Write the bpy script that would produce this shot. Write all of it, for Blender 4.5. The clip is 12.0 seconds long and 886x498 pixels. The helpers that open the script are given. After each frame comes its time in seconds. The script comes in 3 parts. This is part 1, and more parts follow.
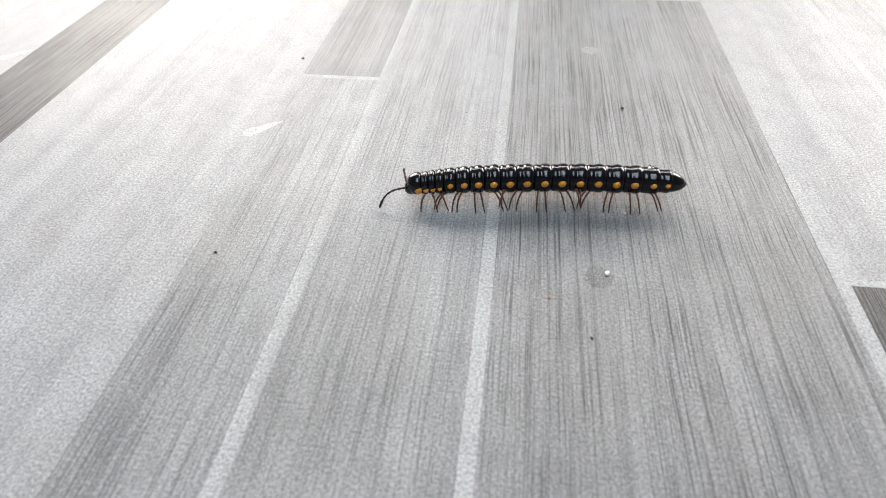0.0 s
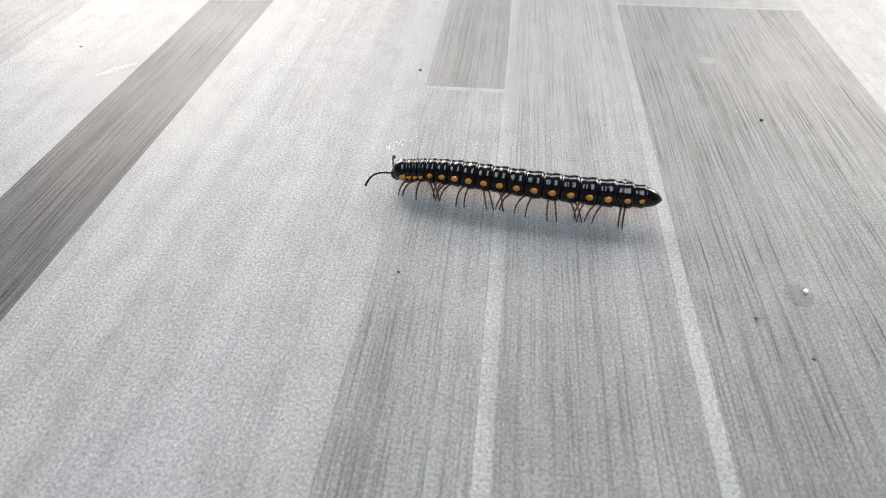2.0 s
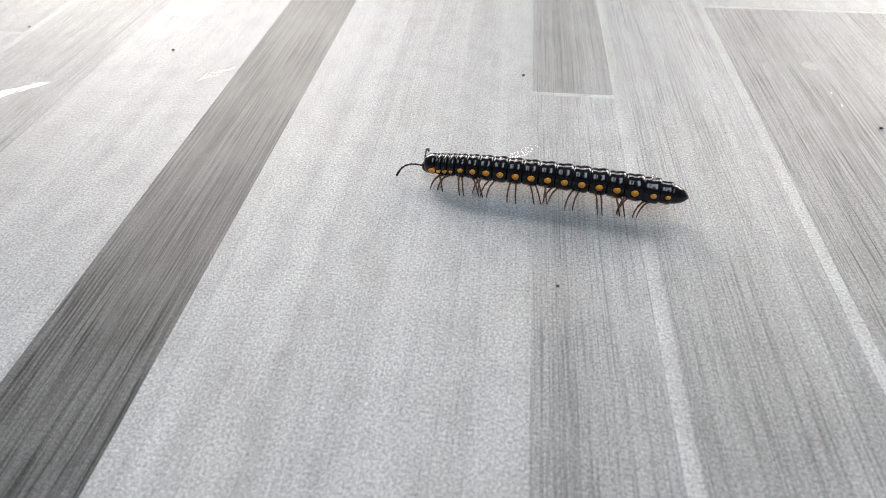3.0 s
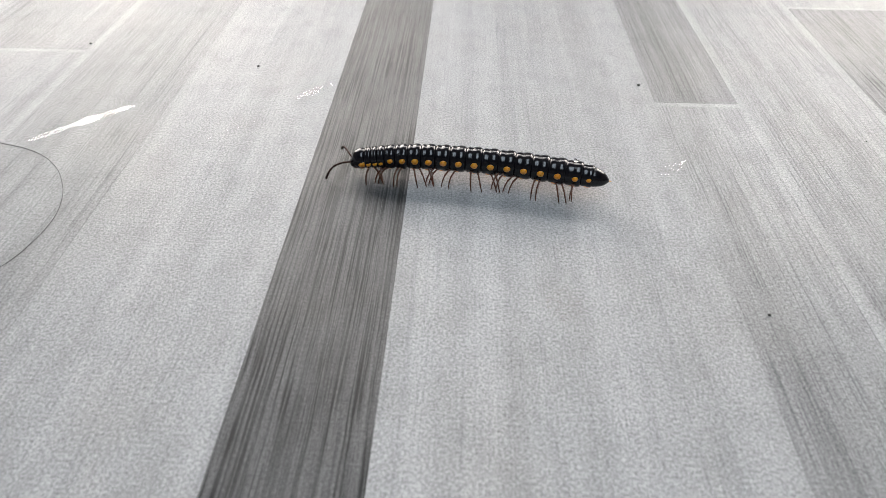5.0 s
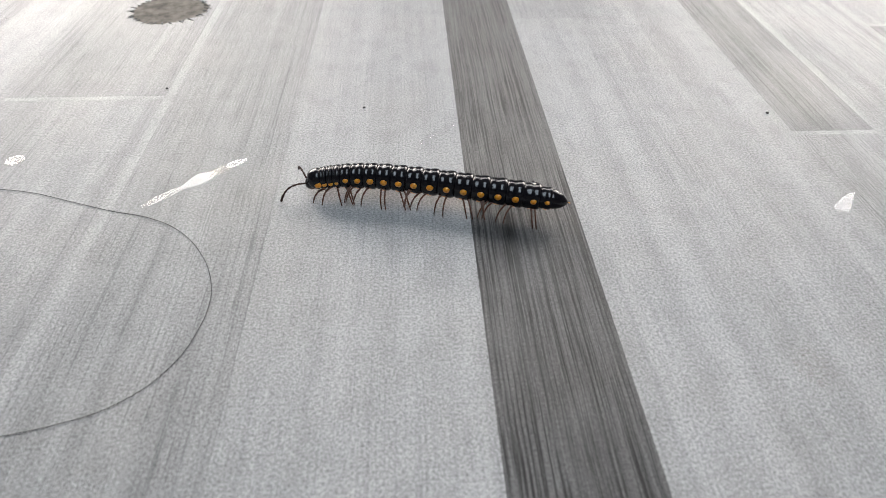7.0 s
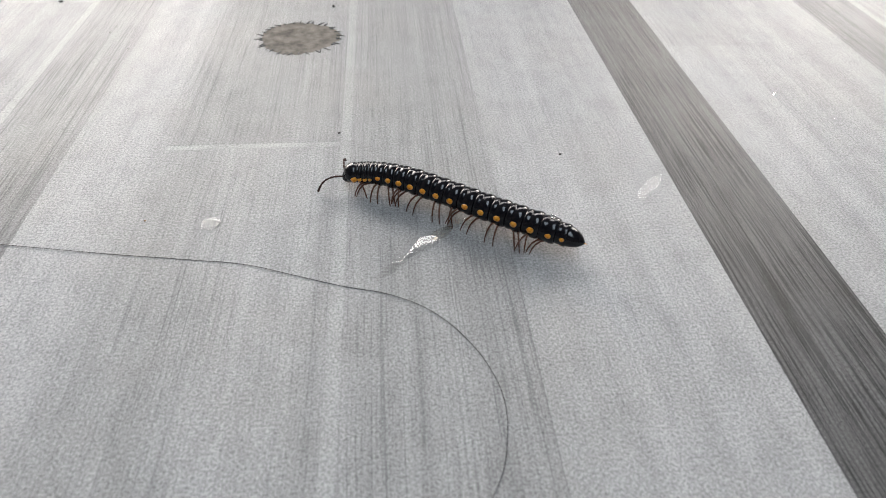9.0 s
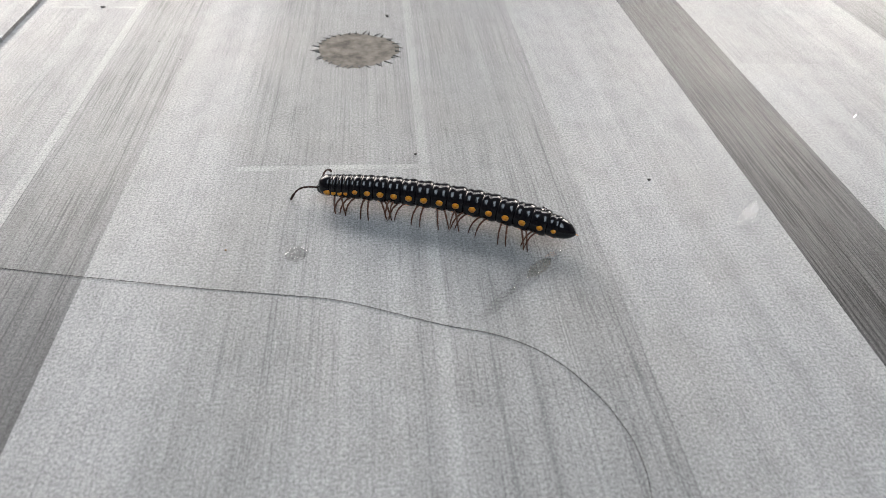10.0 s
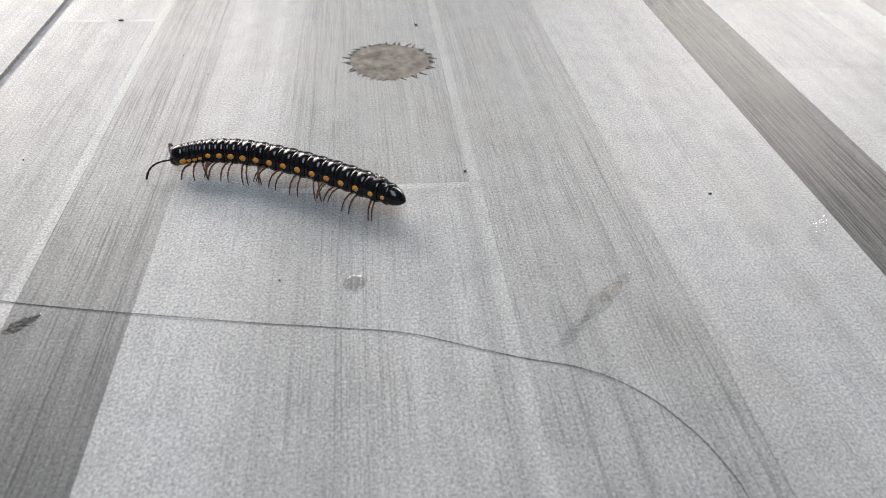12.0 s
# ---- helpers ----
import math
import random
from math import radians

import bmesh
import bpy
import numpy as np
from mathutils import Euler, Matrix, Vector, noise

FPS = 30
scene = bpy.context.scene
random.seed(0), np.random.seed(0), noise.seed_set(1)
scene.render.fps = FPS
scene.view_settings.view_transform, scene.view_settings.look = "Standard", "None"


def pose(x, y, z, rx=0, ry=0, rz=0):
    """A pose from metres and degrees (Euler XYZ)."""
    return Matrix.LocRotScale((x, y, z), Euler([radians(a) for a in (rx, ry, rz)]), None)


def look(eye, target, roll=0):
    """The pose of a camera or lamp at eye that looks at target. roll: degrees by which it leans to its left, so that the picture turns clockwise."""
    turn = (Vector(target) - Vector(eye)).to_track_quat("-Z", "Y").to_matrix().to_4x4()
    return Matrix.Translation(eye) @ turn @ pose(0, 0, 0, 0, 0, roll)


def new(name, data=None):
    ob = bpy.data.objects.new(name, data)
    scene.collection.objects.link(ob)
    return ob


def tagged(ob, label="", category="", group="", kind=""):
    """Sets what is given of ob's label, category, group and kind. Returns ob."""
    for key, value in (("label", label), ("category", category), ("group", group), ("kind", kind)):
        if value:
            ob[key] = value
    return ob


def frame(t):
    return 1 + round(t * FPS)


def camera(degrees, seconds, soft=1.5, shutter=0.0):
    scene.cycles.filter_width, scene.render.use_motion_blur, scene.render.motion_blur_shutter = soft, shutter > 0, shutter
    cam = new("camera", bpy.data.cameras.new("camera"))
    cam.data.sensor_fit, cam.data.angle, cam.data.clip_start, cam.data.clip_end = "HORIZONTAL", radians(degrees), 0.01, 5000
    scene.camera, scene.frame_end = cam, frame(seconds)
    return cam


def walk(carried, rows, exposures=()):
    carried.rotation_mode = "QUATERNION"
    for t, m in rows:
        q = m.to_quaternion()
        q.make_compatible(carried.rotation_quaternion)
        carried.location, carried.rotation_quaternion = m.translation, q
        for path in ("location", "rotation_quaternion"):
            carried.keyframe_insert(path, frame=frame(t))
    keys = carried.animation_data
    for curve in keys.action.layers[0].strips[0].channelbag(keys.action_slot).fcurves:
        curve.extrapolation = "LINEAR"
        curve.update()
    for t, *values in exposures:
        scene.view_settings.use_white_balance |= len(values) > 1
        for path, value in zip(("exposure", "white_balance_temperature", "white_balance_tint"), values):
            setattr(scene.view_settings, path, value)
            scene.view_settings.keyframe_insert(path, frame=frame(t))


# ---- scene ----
CAMROWS = [
    (0.0, pose(-0.01620, -0.08637, 0.04807, 47.405, 0.647, 7.219)),
    (0.5, pose(-0.02043, -0.08633, 0.04812, 47.616, 0.593, 6.912)),
    (1.0, pose(-0.02441, -0.08672, 0.04849, 47.884, 0.602, 7.123)),
    (1.5, pose(-0.02711, -0.08649, 0.04834, 47.851, 0.678, 7.050)),
    (2.0, pose(-0.03831, -0.08687, 0.04877, 47.671, 0.537, 6.530)),
    (2.5, pose(-0.04834, -0.08724, 0.04929, 47.216, 0.348, 6.188)),
    (3.0, pose(-0.05670, -0.08699, 0.05028, 47.021, 0.340, 6.362)),
    (3.2, pose(-0.05870, -0.08600, 0.04878, 47.744, 0.697, 6.129)),
    (4.8, pose(-0.08055, -0.08317, 0.05030, 46.498, -0.143, 2.941)),
    (5.0, pose(-0.08271, -0.08251, 0.05024, 46.595, -0.190, 2.479)),
    (5.5, pose(-0.08992, -0.08094, 0.05000, 46.644, -0.339, 1.329)),
    (6.0, pose(-0.09662, -0.07896, 0.04979, 47.107, -0.585, 0.038)),
    (6.5, pose(-0.10300, -0.07618, 0.04997, 47.092, -0.552, -1.053)),
    (6.7, pose(-0.10632, -0.07494, 0.04990, 47.514, -0.611, -1.939)),
    (8.3, pose(-0.13207, -0.06502, 0.05254, 46.122, -0.915, -4.031)),
    (8.5, pose(-0.13567, -0.06353, 0.05202, 46.334, -0.958, -4.340)),
    (9.0, pose(-0.14410, -0.05931, 0.05239, 46.544, -1.486, -4.757)),
    (9.5, pose(-0.15034, -0.05614, 0.05202, 46.818, -1.986, -4.862)),
    (10.0, pose(-0.15673, -0.05220, 0.05192, 46.512, -2.469, -5.016)),
    (10.5, pose(-0.16275, -0.04878, 0.05161, 46.693, -2.641, -5.597)),
    (11.0, pose(-0.16547, -0.04677, 0.05114, 46.830, -2.359, -6.127)),
    (11.5, pose(-0.16500, -0.04652, 0.05069, 46.628, -2.209, -6.154)),
    (12.0, pose(-0.16468, -0.04665, 0.05085, 46.742, -2.150, -6.325)),
]
cam = camera(71.80, 12.0, soft=0.8)
cam.data.dof.use_dof = True
cam.data.dof.focus_distance = 0.084
cam.data.dof.aperture_fstop = 44.0
walk(cam, CAMROWS, exposures=[(0.0, 0.06), (1.0, -0.01), (1.6, -0.12), (2.5, -0.07), (3.2, -0.06), (4.8, -0.19), (6.0, -0.33), (6.7, -0.33), (8.4, -0.15), (9.0, -0.33), (10.2, -0.34), (12.0, -0.25)])

# ---------------------------------------------------------------- light
world = bpy.data.worlds.new("sky")
scene.world = world
world.use_nodes = True
wn = world.node_tree.nodes
sky = wn.new("ShaderNodeTexSky")
sky.sky_type = "NISHITA"
sky.sun_disc = False
sky.sun_elevation, sky.sun_rotation = radians(40), radians(200)
wn["Background"].inputs["Strength"].default_value = 0.08
world.node_tree.links.new(sky.outputs["Color"], wn["Background"].inputs["Color"])


def window_light(name, m, sx, sy, watts, colour):
    lamp = bpy.data.lights.new(name, "AREA")
    lamp.shape, lamp.size, lamp.size_y = "RECTANGLE", sx, sy
    lamp.energy, lamp.color = watts, colour
    ob = new(name, lamp)
    ob.matrix_world = m
    return ob


# daylight through the far windows and through the skylight
# each far window: bright lower lamp, dimmer upper lamp, strength chosen per window
WINDOWS = [(-2.95, -0.62, 0.58, 2.32), (-0.50, 0.98, 1.74, 2.44), (1.10, 3.00, 0.58, 2.32)]  # x and z of the far openings
SKYLIGHTS = [(-0.66, 0.50, -1.90, 0.40)]  # x and y of the opening in the ceiling
WARM, WHITER = (1.0, 0.908, 0.825), (1.0, 0.960, 0.940)  # warm tint for the lower lamps, whiter tint for the upper ones
for (wx0, wx1, wz0, wz1), clear in zip(WINDOWS, (0.70, 0.82, 0.68)):
    wx, wide = (wx0 + wx1) / 2, wx1 - wx0 - 0.06
    if wz0 < 1.0:
        window_light("window_daylight", look((wx, 2.67, 0.99), (wx, 0.0, 0.45)), wide, 0.76, 96 * clear * wide * 0.76, WARM)
    window_light("upper_window_daylight", look((wx, 2.67, (max(wz0, 1.42) + wz1) / 2), (wx, 0.0, 0.90)), wide, wz1 - max(wz0, 1.42) - 0.06, 47 * clear * wide * (wz1 - max(wz0, 1.42)), WHITER)
window_light("skylight_daylight", look((-0.08, -0.75, 2.73), (-0.08, -0.75, 0.0)), 1.12, 2.24, 75, (0.76, 0.885, 1.0))

# ---------------------------------------------------------------- materials


def nodes_of(name):
    m = bpy.data.materials.new(name)
    m.use_nodes = True
    return m, m.node_tree.nodes, m.node_tree.links, m.node_tree.nodes["Principled BSDF"]


def ramp(n, stops):
    r = n.new("ShaderNodeValToRGB")
    e = r.color_ramp.elements
    while len(e) < len(stops):
        e.new(0.5)
    for k, (p, c) in zip(e, stops):
        k.position, k.color = p, (*c, 1) if len(c) == 3 else c
    return r


def mathn(n, l, op, a, b=0.0, clamp=False):
    k = n.new("ShaderNodeMath")
    k.operation, k.use_clamp = op, clamp
    for i, v in enumerate((a, b)):
        if hasattr(v, "links"):
            l.new(v, k.inputs[i])
        else:
            k.inputs[i].default_value = v
    return k.outputs[0]


def mixc(n, l, fac, a, b, mode="MIX"):
    k = n.new("ShaderNodeMix")
    k.data_type, k.blend_type = "RGBA", mode
    for i, v in ((0, fac), (6, a), (7, b)):
        if hasattr(v, "links"):
            l.new(v, k.inputs[i])
        elif i == 0:
            k.inputs[0].default_value = v
        else:
            k.inputs[i].default_value = (*v, 1)
    return k.outputs[2]


def noise_tex(n, l, vec, scale, detail=3.0, rough=0.6):
    k = n.new("ShaderNodeTexNoise")
    k.inputs["Scale"].default_value, k.inputs["Detail"].default_value, k.inputs["Roughness"].default_value = scale, detail, rough
    l.new(vec, k.inputs["Vector"])
    return k.outputs["Fac"]


def stretched(n, l, source, scale, offset=None):
    k = n.new("ShaderNodeMapping")
    k.inputs["Scale"].default_value = scale
    l.new(source, k.inputs["Vector"])
    if offset is not None:
        l.new(offset, k.inputs["Location"])
    return k.outputs["Vector"]


# tone of the print across the planks: plan units and brightness, in soft bands
PRINT = [(-2.55, 0.98), (-2.41, 0.96), (-2.37, 1.05), (-2.27, 1.06), (-2.20, 0.97), (-2.12, 0.92), (-2.00, 1.02), (-1.93, 0.98), (-1.88, 0.96), (-1.80, 0.92),
         (-1.74, 1.00), (-1.70, 0.95), (-1.660, 0.905), (-1.640, 0.905), (-1.605, 1.00), (-1.50, 1.03), (-1.42, 0.97), (-1.30, 1.02), (-1.10, 1.05), (-1.00, 1.02),
         (-0.93, 0.94), (-0.86, 1.00), (-0.80, 0.98), (-0.765, 0.92), (-0.725, 0.94), (-0.700, 1.06), (-0.660, 1.06), (-0.640, 0.92), (-0.58, 0.95), (-0.53, 1.05), (-0.46, 0.97), (-0.26, 1.0)]


def wood_material(name, light, dark, streak, coverage, fade=None):
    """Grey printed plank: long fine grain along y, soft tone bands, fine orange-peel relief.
    fade: (y0, y1, factor), darkens the colour towards the plank's low-y end."""
    m, n, l, bsdf = nodes_of(name)
    light, dark = tuple(light * k for k in (0.995, 0.994, 0.99)), tuple(dark * k for k in (0.98, 0.99, 1.0))
    at = n.new("ShaderNodeNewGeometry").outputs["Position"]
    rnd = n.new("ShaderNodeObjectInfo").outputs["Random"]
    off = n.new("ShaderNodeCombineXYZ")
    l.new(mathn(n, l, "MULTIPLY", rnd, 37.0), off.inputs[0])
    l.new(mathn(n, l, "MULTIPLY", rnd, 91.0), off.inputs[1])
    # slight waver of the grain
    wave = noise_tex(n, l, stretched(n, l, at, (70, 45, 1), off.outputs[0]), 1.0, 3, 0.55)
    bend = n.new("ShaderNodeCombineXYZ")
    l.new(mathn(n, l, "MULTIPLY", wave, 0.0007), bend.inputs[0])
    add = n.new("ShaderNodeVectorMath")
    l.new(at, add.inputs[0])
    l.new(bend.outputs[0], add.inputs[1])
    at2 = add.outputs[0]

    def soft(value, lo, hi, a=0.0, b=1.0, curve="SMOOTHSTEP"):
        r = n.new("ShaderNodeMapRange")
        r.interpolation_type = curve
        for key, v in zip(("From Min", "From Max", "To Min", "To Max"), (lo, hi, a, b)):
            r.inputs[key].default_value = v
        l.new(value, r.inputs["Value"])
        return r.outputs[0]

    hair = noise_tex(n, l, stretched(n, l, at2, (4000, 26, 1), off.outputs[0]), 1.0, 3, 0.6)
    fine = noise_tex(n, l, stretched(n, l, at2, (6200, 95, 1), off.outputs[0]), 1.0, 3, 0.7)
    mid = noise_tex(n, l, stretched(n, l, at2, (1250, 13, 1), off.outputs[0]), 1.0, 5, 0.7)
    broad = noise_tex(n, l, stretched(n, l, at2, (230, 5, 1), off.outputs[0]), 1.0, 3, 0.55)
    cloud = noise_tex(n, l, stretched(n, l, at, (150, 75, 1), off.outputs[0]), 1.0, 3, 0.6)
    blotch = noise_tex(n, l, stretched(n, l, at, (60, 45, 1)), 1.0, 3, 0.6)
    speck = noise_tex(n, l, stretched(n, l, at, (3500, 3500, 1)), 1.0, 4, 0.75)
    # print tone by soft bands
    sep = n.new("ShaderNodeSeparateXYZ")
    l.new(at2, sep.inputs[0])
    lo, hi = PRINT[0][0], PRINT[-1][0]
    bands = ramp(n, [((p - lo) / (hi - lo), (v / 1.25,) * 3) for p, v in PRINT])
    l.new(soft(sep.outputs[0], lo * 0.08, hi * 0.08, 0.0, 1.0, "LINEAR"), bands.inputs[0])
    tone = mathn(n, l, "MULTIPLY", bands.outputs[0], 1.25)
    # dark hairlines, their strength drifting in clouds
    f1 = soft(hair, 0.53 + coverage, 0.61 + coverage)
    f2 = soft(fine, 0.50 + coverage, 0.64 + coverage)
    f3 = soft(mid, 0.44 + coverage, 0.66 + coverage)
    line = mathn(n, l, "ADD", mathn(n, l, "MULTIPLY", f1, 0.66), mathn(n, l, "MULTIPLY", f2, 0.50))
    line = mathn(n, l, "ADD", line, mathn(n, l, "MULTIPLY", f3, 0.38), True)
    line = mathn(n, l, "MULTIPLY", mathn(n, l, "MULTIPLY", line, soft(cloud, 0.30, 0.62, 0.55, 1.0)), streak)
    line = mathn(n, l, "MULTIPLY", line, soft(tone, 0.85, 1.05, 1.25, 0.8), True)
    drift = mathn(n, l, "MULTIPLY", soft(broad, 0.30, 0.70, 0.90, 1.08), tone)
    dirt = ramp(n, [(0.25, (0.92, 0.905, 0.89)), (0.55, (1, 1, 1))])
    l.new(blotch, dirt.inputs[0])
    mottle = ramp(n, [(0.34, (0.89, 0.89, 0.89)), (0.50, (0.99, 0.99, 0.99)), (0.66, (1.04, 1.04, 1.04))])
    l.new(noise_tex(n, l, stretched(n, l, at, (300, 190, 1)), 1.0, 4, 0.62), mottle.inputs[0])
    grain = ramp(n, [(0.32, (0.46, 0.46, 0.46)), (0.49, (0.97, 0.97, 0.97)), (0.66, (1.48, 1.48, 1.48))])
    l.new(speck, grain.inputs[0])
    peel = noise_tex(n, l, stretched(n, l, at, (2300, 1900, 1)), 1.0, 5, 0.78)
    # relief pits darkened in the colour, standing in for shade in the dimples
    pit_shade = ramp(n, [(0.30, (0.84, 0.84, 0.84)), (0.48, (1.0, 1.0, 1.0)), (0.75, (1.10, 1.10, 1.10))])
    l.new(peel, pit_shade.inputs[0])
    c = mixc(n, l, line, light, dark)
    for k in (drift, dirt.outputs[0], mottle.outputs[0], grain.outputs[0], pit_shade.outputs[0]):
        c = mixc(n, l, 1.0, c, k, "MULTIPLY")
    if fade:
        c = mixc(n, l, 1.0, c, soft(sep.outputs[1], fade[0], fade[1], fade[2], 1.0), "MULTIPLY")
    l.new(c, bsdf.inputs["Base Color"])
    height = mathn(n, l, "SUBTRACT", peel, mathn(n, l, "MULTIPLY", line, 0.30))
    bump = n.new("ShaderNodeBump")
    bump.inputs["Strength"].default_value, bump.inputs["Distance"].default_value = 1.0, 0.00009
    l.new(height, bump.inputs["Height"])
    l.new(bump.outputs[0], bsdf.inputs["Normal"])
    rr = ramp(n, [(0.3, (0.44, 0.44, 0.44)), (0.7, (0.54, 0.54, 0.54))])
    l.new(blotch, rr.inputs[0])
    l.new(rr.outputs[0], bsdf.inputs["Roughness"])
    bsdf.inputs["Specular IOR Level"].default_value = 0.42
    return m


PALE = wood_material("plank_pale_grey", 0.330, 0.262, 1.0, 0.01)
SOFT = wood_material("plank_soft_grey", 0.315, 0.215, 1.0, 0.005)
HALF = wood_material("plank_half_grey", 0.290, 0.180, 1.0, 0.0)
MID = wood_material("plank_mid_grey", 0.228, 0.090, 1.0, -0.005)
DARK = wood_material("plank_dark_grey", 0.112, 0.001, 1.3, -0.035)
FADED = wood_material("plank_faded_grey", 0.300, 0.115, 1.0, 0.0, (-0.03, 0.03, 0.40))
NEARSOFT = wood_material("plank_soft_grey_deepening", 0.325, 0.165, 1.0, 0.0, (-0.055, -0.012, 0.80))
NEARMID = wood_material("plank_mid_grey_fading", 0.232, 0.028, 1.0, 0.0)
JOINT = wood_material("plank_joint_white", 0.350, 0.310, 0.5, 0.03)


def plain(name, colour, rough, spread=0.12, scale=900.0, bump_depth=0.0, metal=0.0, coat=0.0, sss=0.0):
    m, n, l, bsdf = nodes_of(name)
    at = n.new("ShaderNodeTexCoord").outputs["Object"]
    k = noise_tex(n, l, at, scale, 4, 0.6)
    r = ramp(n, [(0.25, tuple(v * (1 - spread) for v in colour)), (0.75, tuple(min(1, v * (1 + spread)) for v in colour))])
    l.new(k, r.inputs[0])
    l.new(r.outputs[0], bsdf.inputs["Base Color"])
    q = ramp(n, [(0.3, (rough * 0.8,) * 3), (0.7, (min(1, rough * 1.25),) * 3)])
    l.new(noise_tex(n, l, at, scale * 0.37, 3), q.inputs[0])
    l.new(q.outputs[0], bsdf.inputs["Roughness"])
    bsdf.inputs["Metallic"].default_value, bsdf.inputs["Coat Weight"].default_value = metal, coat
    bsdf.inputs["Coat Roughness"].default_value = 0.08
    if sss:
        bsdf.inputs["Subsurface Weight"].default_value = sss
        bsdf.inputs["Subsurface Radius"].default_value = (0.0006, 0.0003, 0.0001)
        bsdf.inputs["Subsurface Scale"].default_value = 1.0
    if bump_depth:
        b = n.new("ShaderNodeBump")
        b.inputs["Strength"].default_value, b.inputs["Distance"].default_value = 0.5, bump_depth
        l.new(k, b.inputs["Height"])
        l.new(b.outputs[0], bsdf.inputs["Normal"])
    return m


SHELL = plain("black_cuticle", (0.005, 0.005, 0.007), 0.11, 0.4, 2500, 0.00006, 0, 0.0)
SHELL.node_tree.nodes["Principled BSDF"].inputs["Specular IOR Level"].default_value = 0.40
YELLOW = plain("yellow_keel", (0.70, 0.28, 0.014), 0.30, 0.22, 2200, 0.00002, 0, 0.8, 0.25)
# bright orange so that the hidden underside throws warm light on the floor
BELLY_BOUNCE = plain("belly_bounce_orange", (0.80, 0.31, 0.08), 0.5, 0.3, 1500)
DROPLET = plain("clear_droplet", (0.9, 0.9, 0.9), 0.05, 0.02, 800)
DROPLET.node_tree.nodes["Principled BSDF"].inputs["Transmission Weight"].default_value = 1.0
LEG = plain("brown_leg", (0.070, 0.025, 0.012), 0.4, 0.4, 1800, 0, 0, 0.1, 0.2)
FEELER = plain("dark_antenna", (0.030, 0.013, 0.009), 0.6, 0.4, 1800)
FEELER.node_tree.nodes["Principled BSDF"].inputs["Specular IOR Level"].default_value = 0.12
WALL = plain("wall_plaster", (0.12, 0.115, 0.115), 0.85, 0.05, 6, 0.001)
CEIL = plain("ceiling_dark", (0.08, 0.083, 0.092), 0.9, 0.04, 5, 0.001)
FRAME = plain("window_white_paint", (0.75, 0.75, 0.74), 0.4, 0.05, 20)
GROUT = plain("dark_grout", (0.30, 0.30, 0.30), 0.9, 0.3, 900, 0.0001)
HAIR = plain("black_hair", (0.03, 0.027, 0.024), 0.6, 0.2, 500)
HAIR.node_tree.nodes["Principled BSDF"].inputs["Specular IOR Level"].default_value = 0.15
CRUMB = plain("dark_crumb", (0.02, 0.018, 0.016), 0.6, 0.5, 3000, 0.00005)
TAN = plain("tan_crumb", (0.22, 0.13, 0.05), 0.6, 0.4, 3000, 0.00005)

# ---------------------------------------------------------------- builders


def mesh_of(name, bm, material, smooth=True):
    me = bpy.data.meshes.new(name)
    bm.to_mesh(me)
    bm.free()
    me.materials.append(material)
    if smooth:
        for p in me.polygons:
            p.use_smooth = True
    return me


def part(name, bm, material, parent=None, label="", smooth=True):
    ob = new(name, mesh_of(name, bm, material, smooth))
    ob.parent = parent
    if label:
        tagged(ob, label)
    return ob


def box(bm, lo, hi, bevel=0.0):
    r = bmesh.ops.create_cube(bm, size=1.0)
    for v in r["verts"]:
        v.co = Vector([lo[i] + (v.co[i] + 0.5) * (hi[i] - lo[i]) for i in range(3)])
    if bevel:
        bmesh.ops.bevel(bm, geom=list({e for v in r["verts"] for e in v.link_edges}), offset=bevel, segments=2, affect="EDGES")


def tube(bm, points, radii, sides=8):
    """A tapering tube along points, closed at both ends."""
    rings = []
    pts = [Vector(p) for p in points]
    for i, p in enumerate(pts):
        d = (pts[min(i + 1, len(pts) - 1)] - pts[max(i - 1, 0)]).normalized()
        a = d.orthogonal().normalized() if abs(d.z) > 0.98 else d.cross(Vector((0, 0, 1))).normalized()
        b = d.cross(a)
        rings.append([bm.verts.new(p + radii[i] * (math.cos(k * math.tau / sides) * a + math.sin(k * math.tau / sides) * b)) for k in range(sides)])
    for r0, r1 in zip(rings, rings[1:]):
        for k in range(sides):
            bm.faces.new((r0[k], r0[(k + 1) % sides], r1[(k + 1) % sides], r1[k]))
    bm.faces.new(rings[0][::-1])
    bm.faces.new(rings[-1])
    bmesh.ops.recalc_face_normals(bm, faces=bm.faces[:])


# ---------------------------------------------------------------- the room round the floor
# walls and ceiling are out of view, added to enclose and dim the light
X0, X1, Y0, Y1, HIGH = -3.3, 3.4, -3.2, 2.6, 2.65


def wall(name, boxes, material=WALL, label="unseen dark grey wall, added to keep reflections dim"):
    bm = bmesh.new()
    for lo, hi in boxes:
        box(bm, lo, hi)
    return tagged(part(name, bm, material, smooth=False), label, "wall", kind="structure")


D1 = Y1 + 0.15
north, last = [], X0
for x0, x1, z0, z1 in WINDOWS:
    north += [((last, Y1, 0), (x0, D1, HIGH)), ((x0, Y1, 0), (x1, D1, z0)), ((x0, Y1, z1), (x1, D1, HIGH))]
    last = x1
wall("wall_north", north + [((last, Y1, 0), (X1, D1, HIGH))])
wall("wall_south", [((X0, Y0 - 0.15, 0), (X1, Y0, HIGH))])
wall("wall_west", [((X0 - 0.15, Y0 - 0.15, 0), (X0, Y1 + 0.15, HIGH))])
wall("wall_east", [((X1, Y0 - 0.15, 0), (X1 + 0.15, Y1 + 0.15, HIGH))])
bm = bmesh.new()
last = Y0
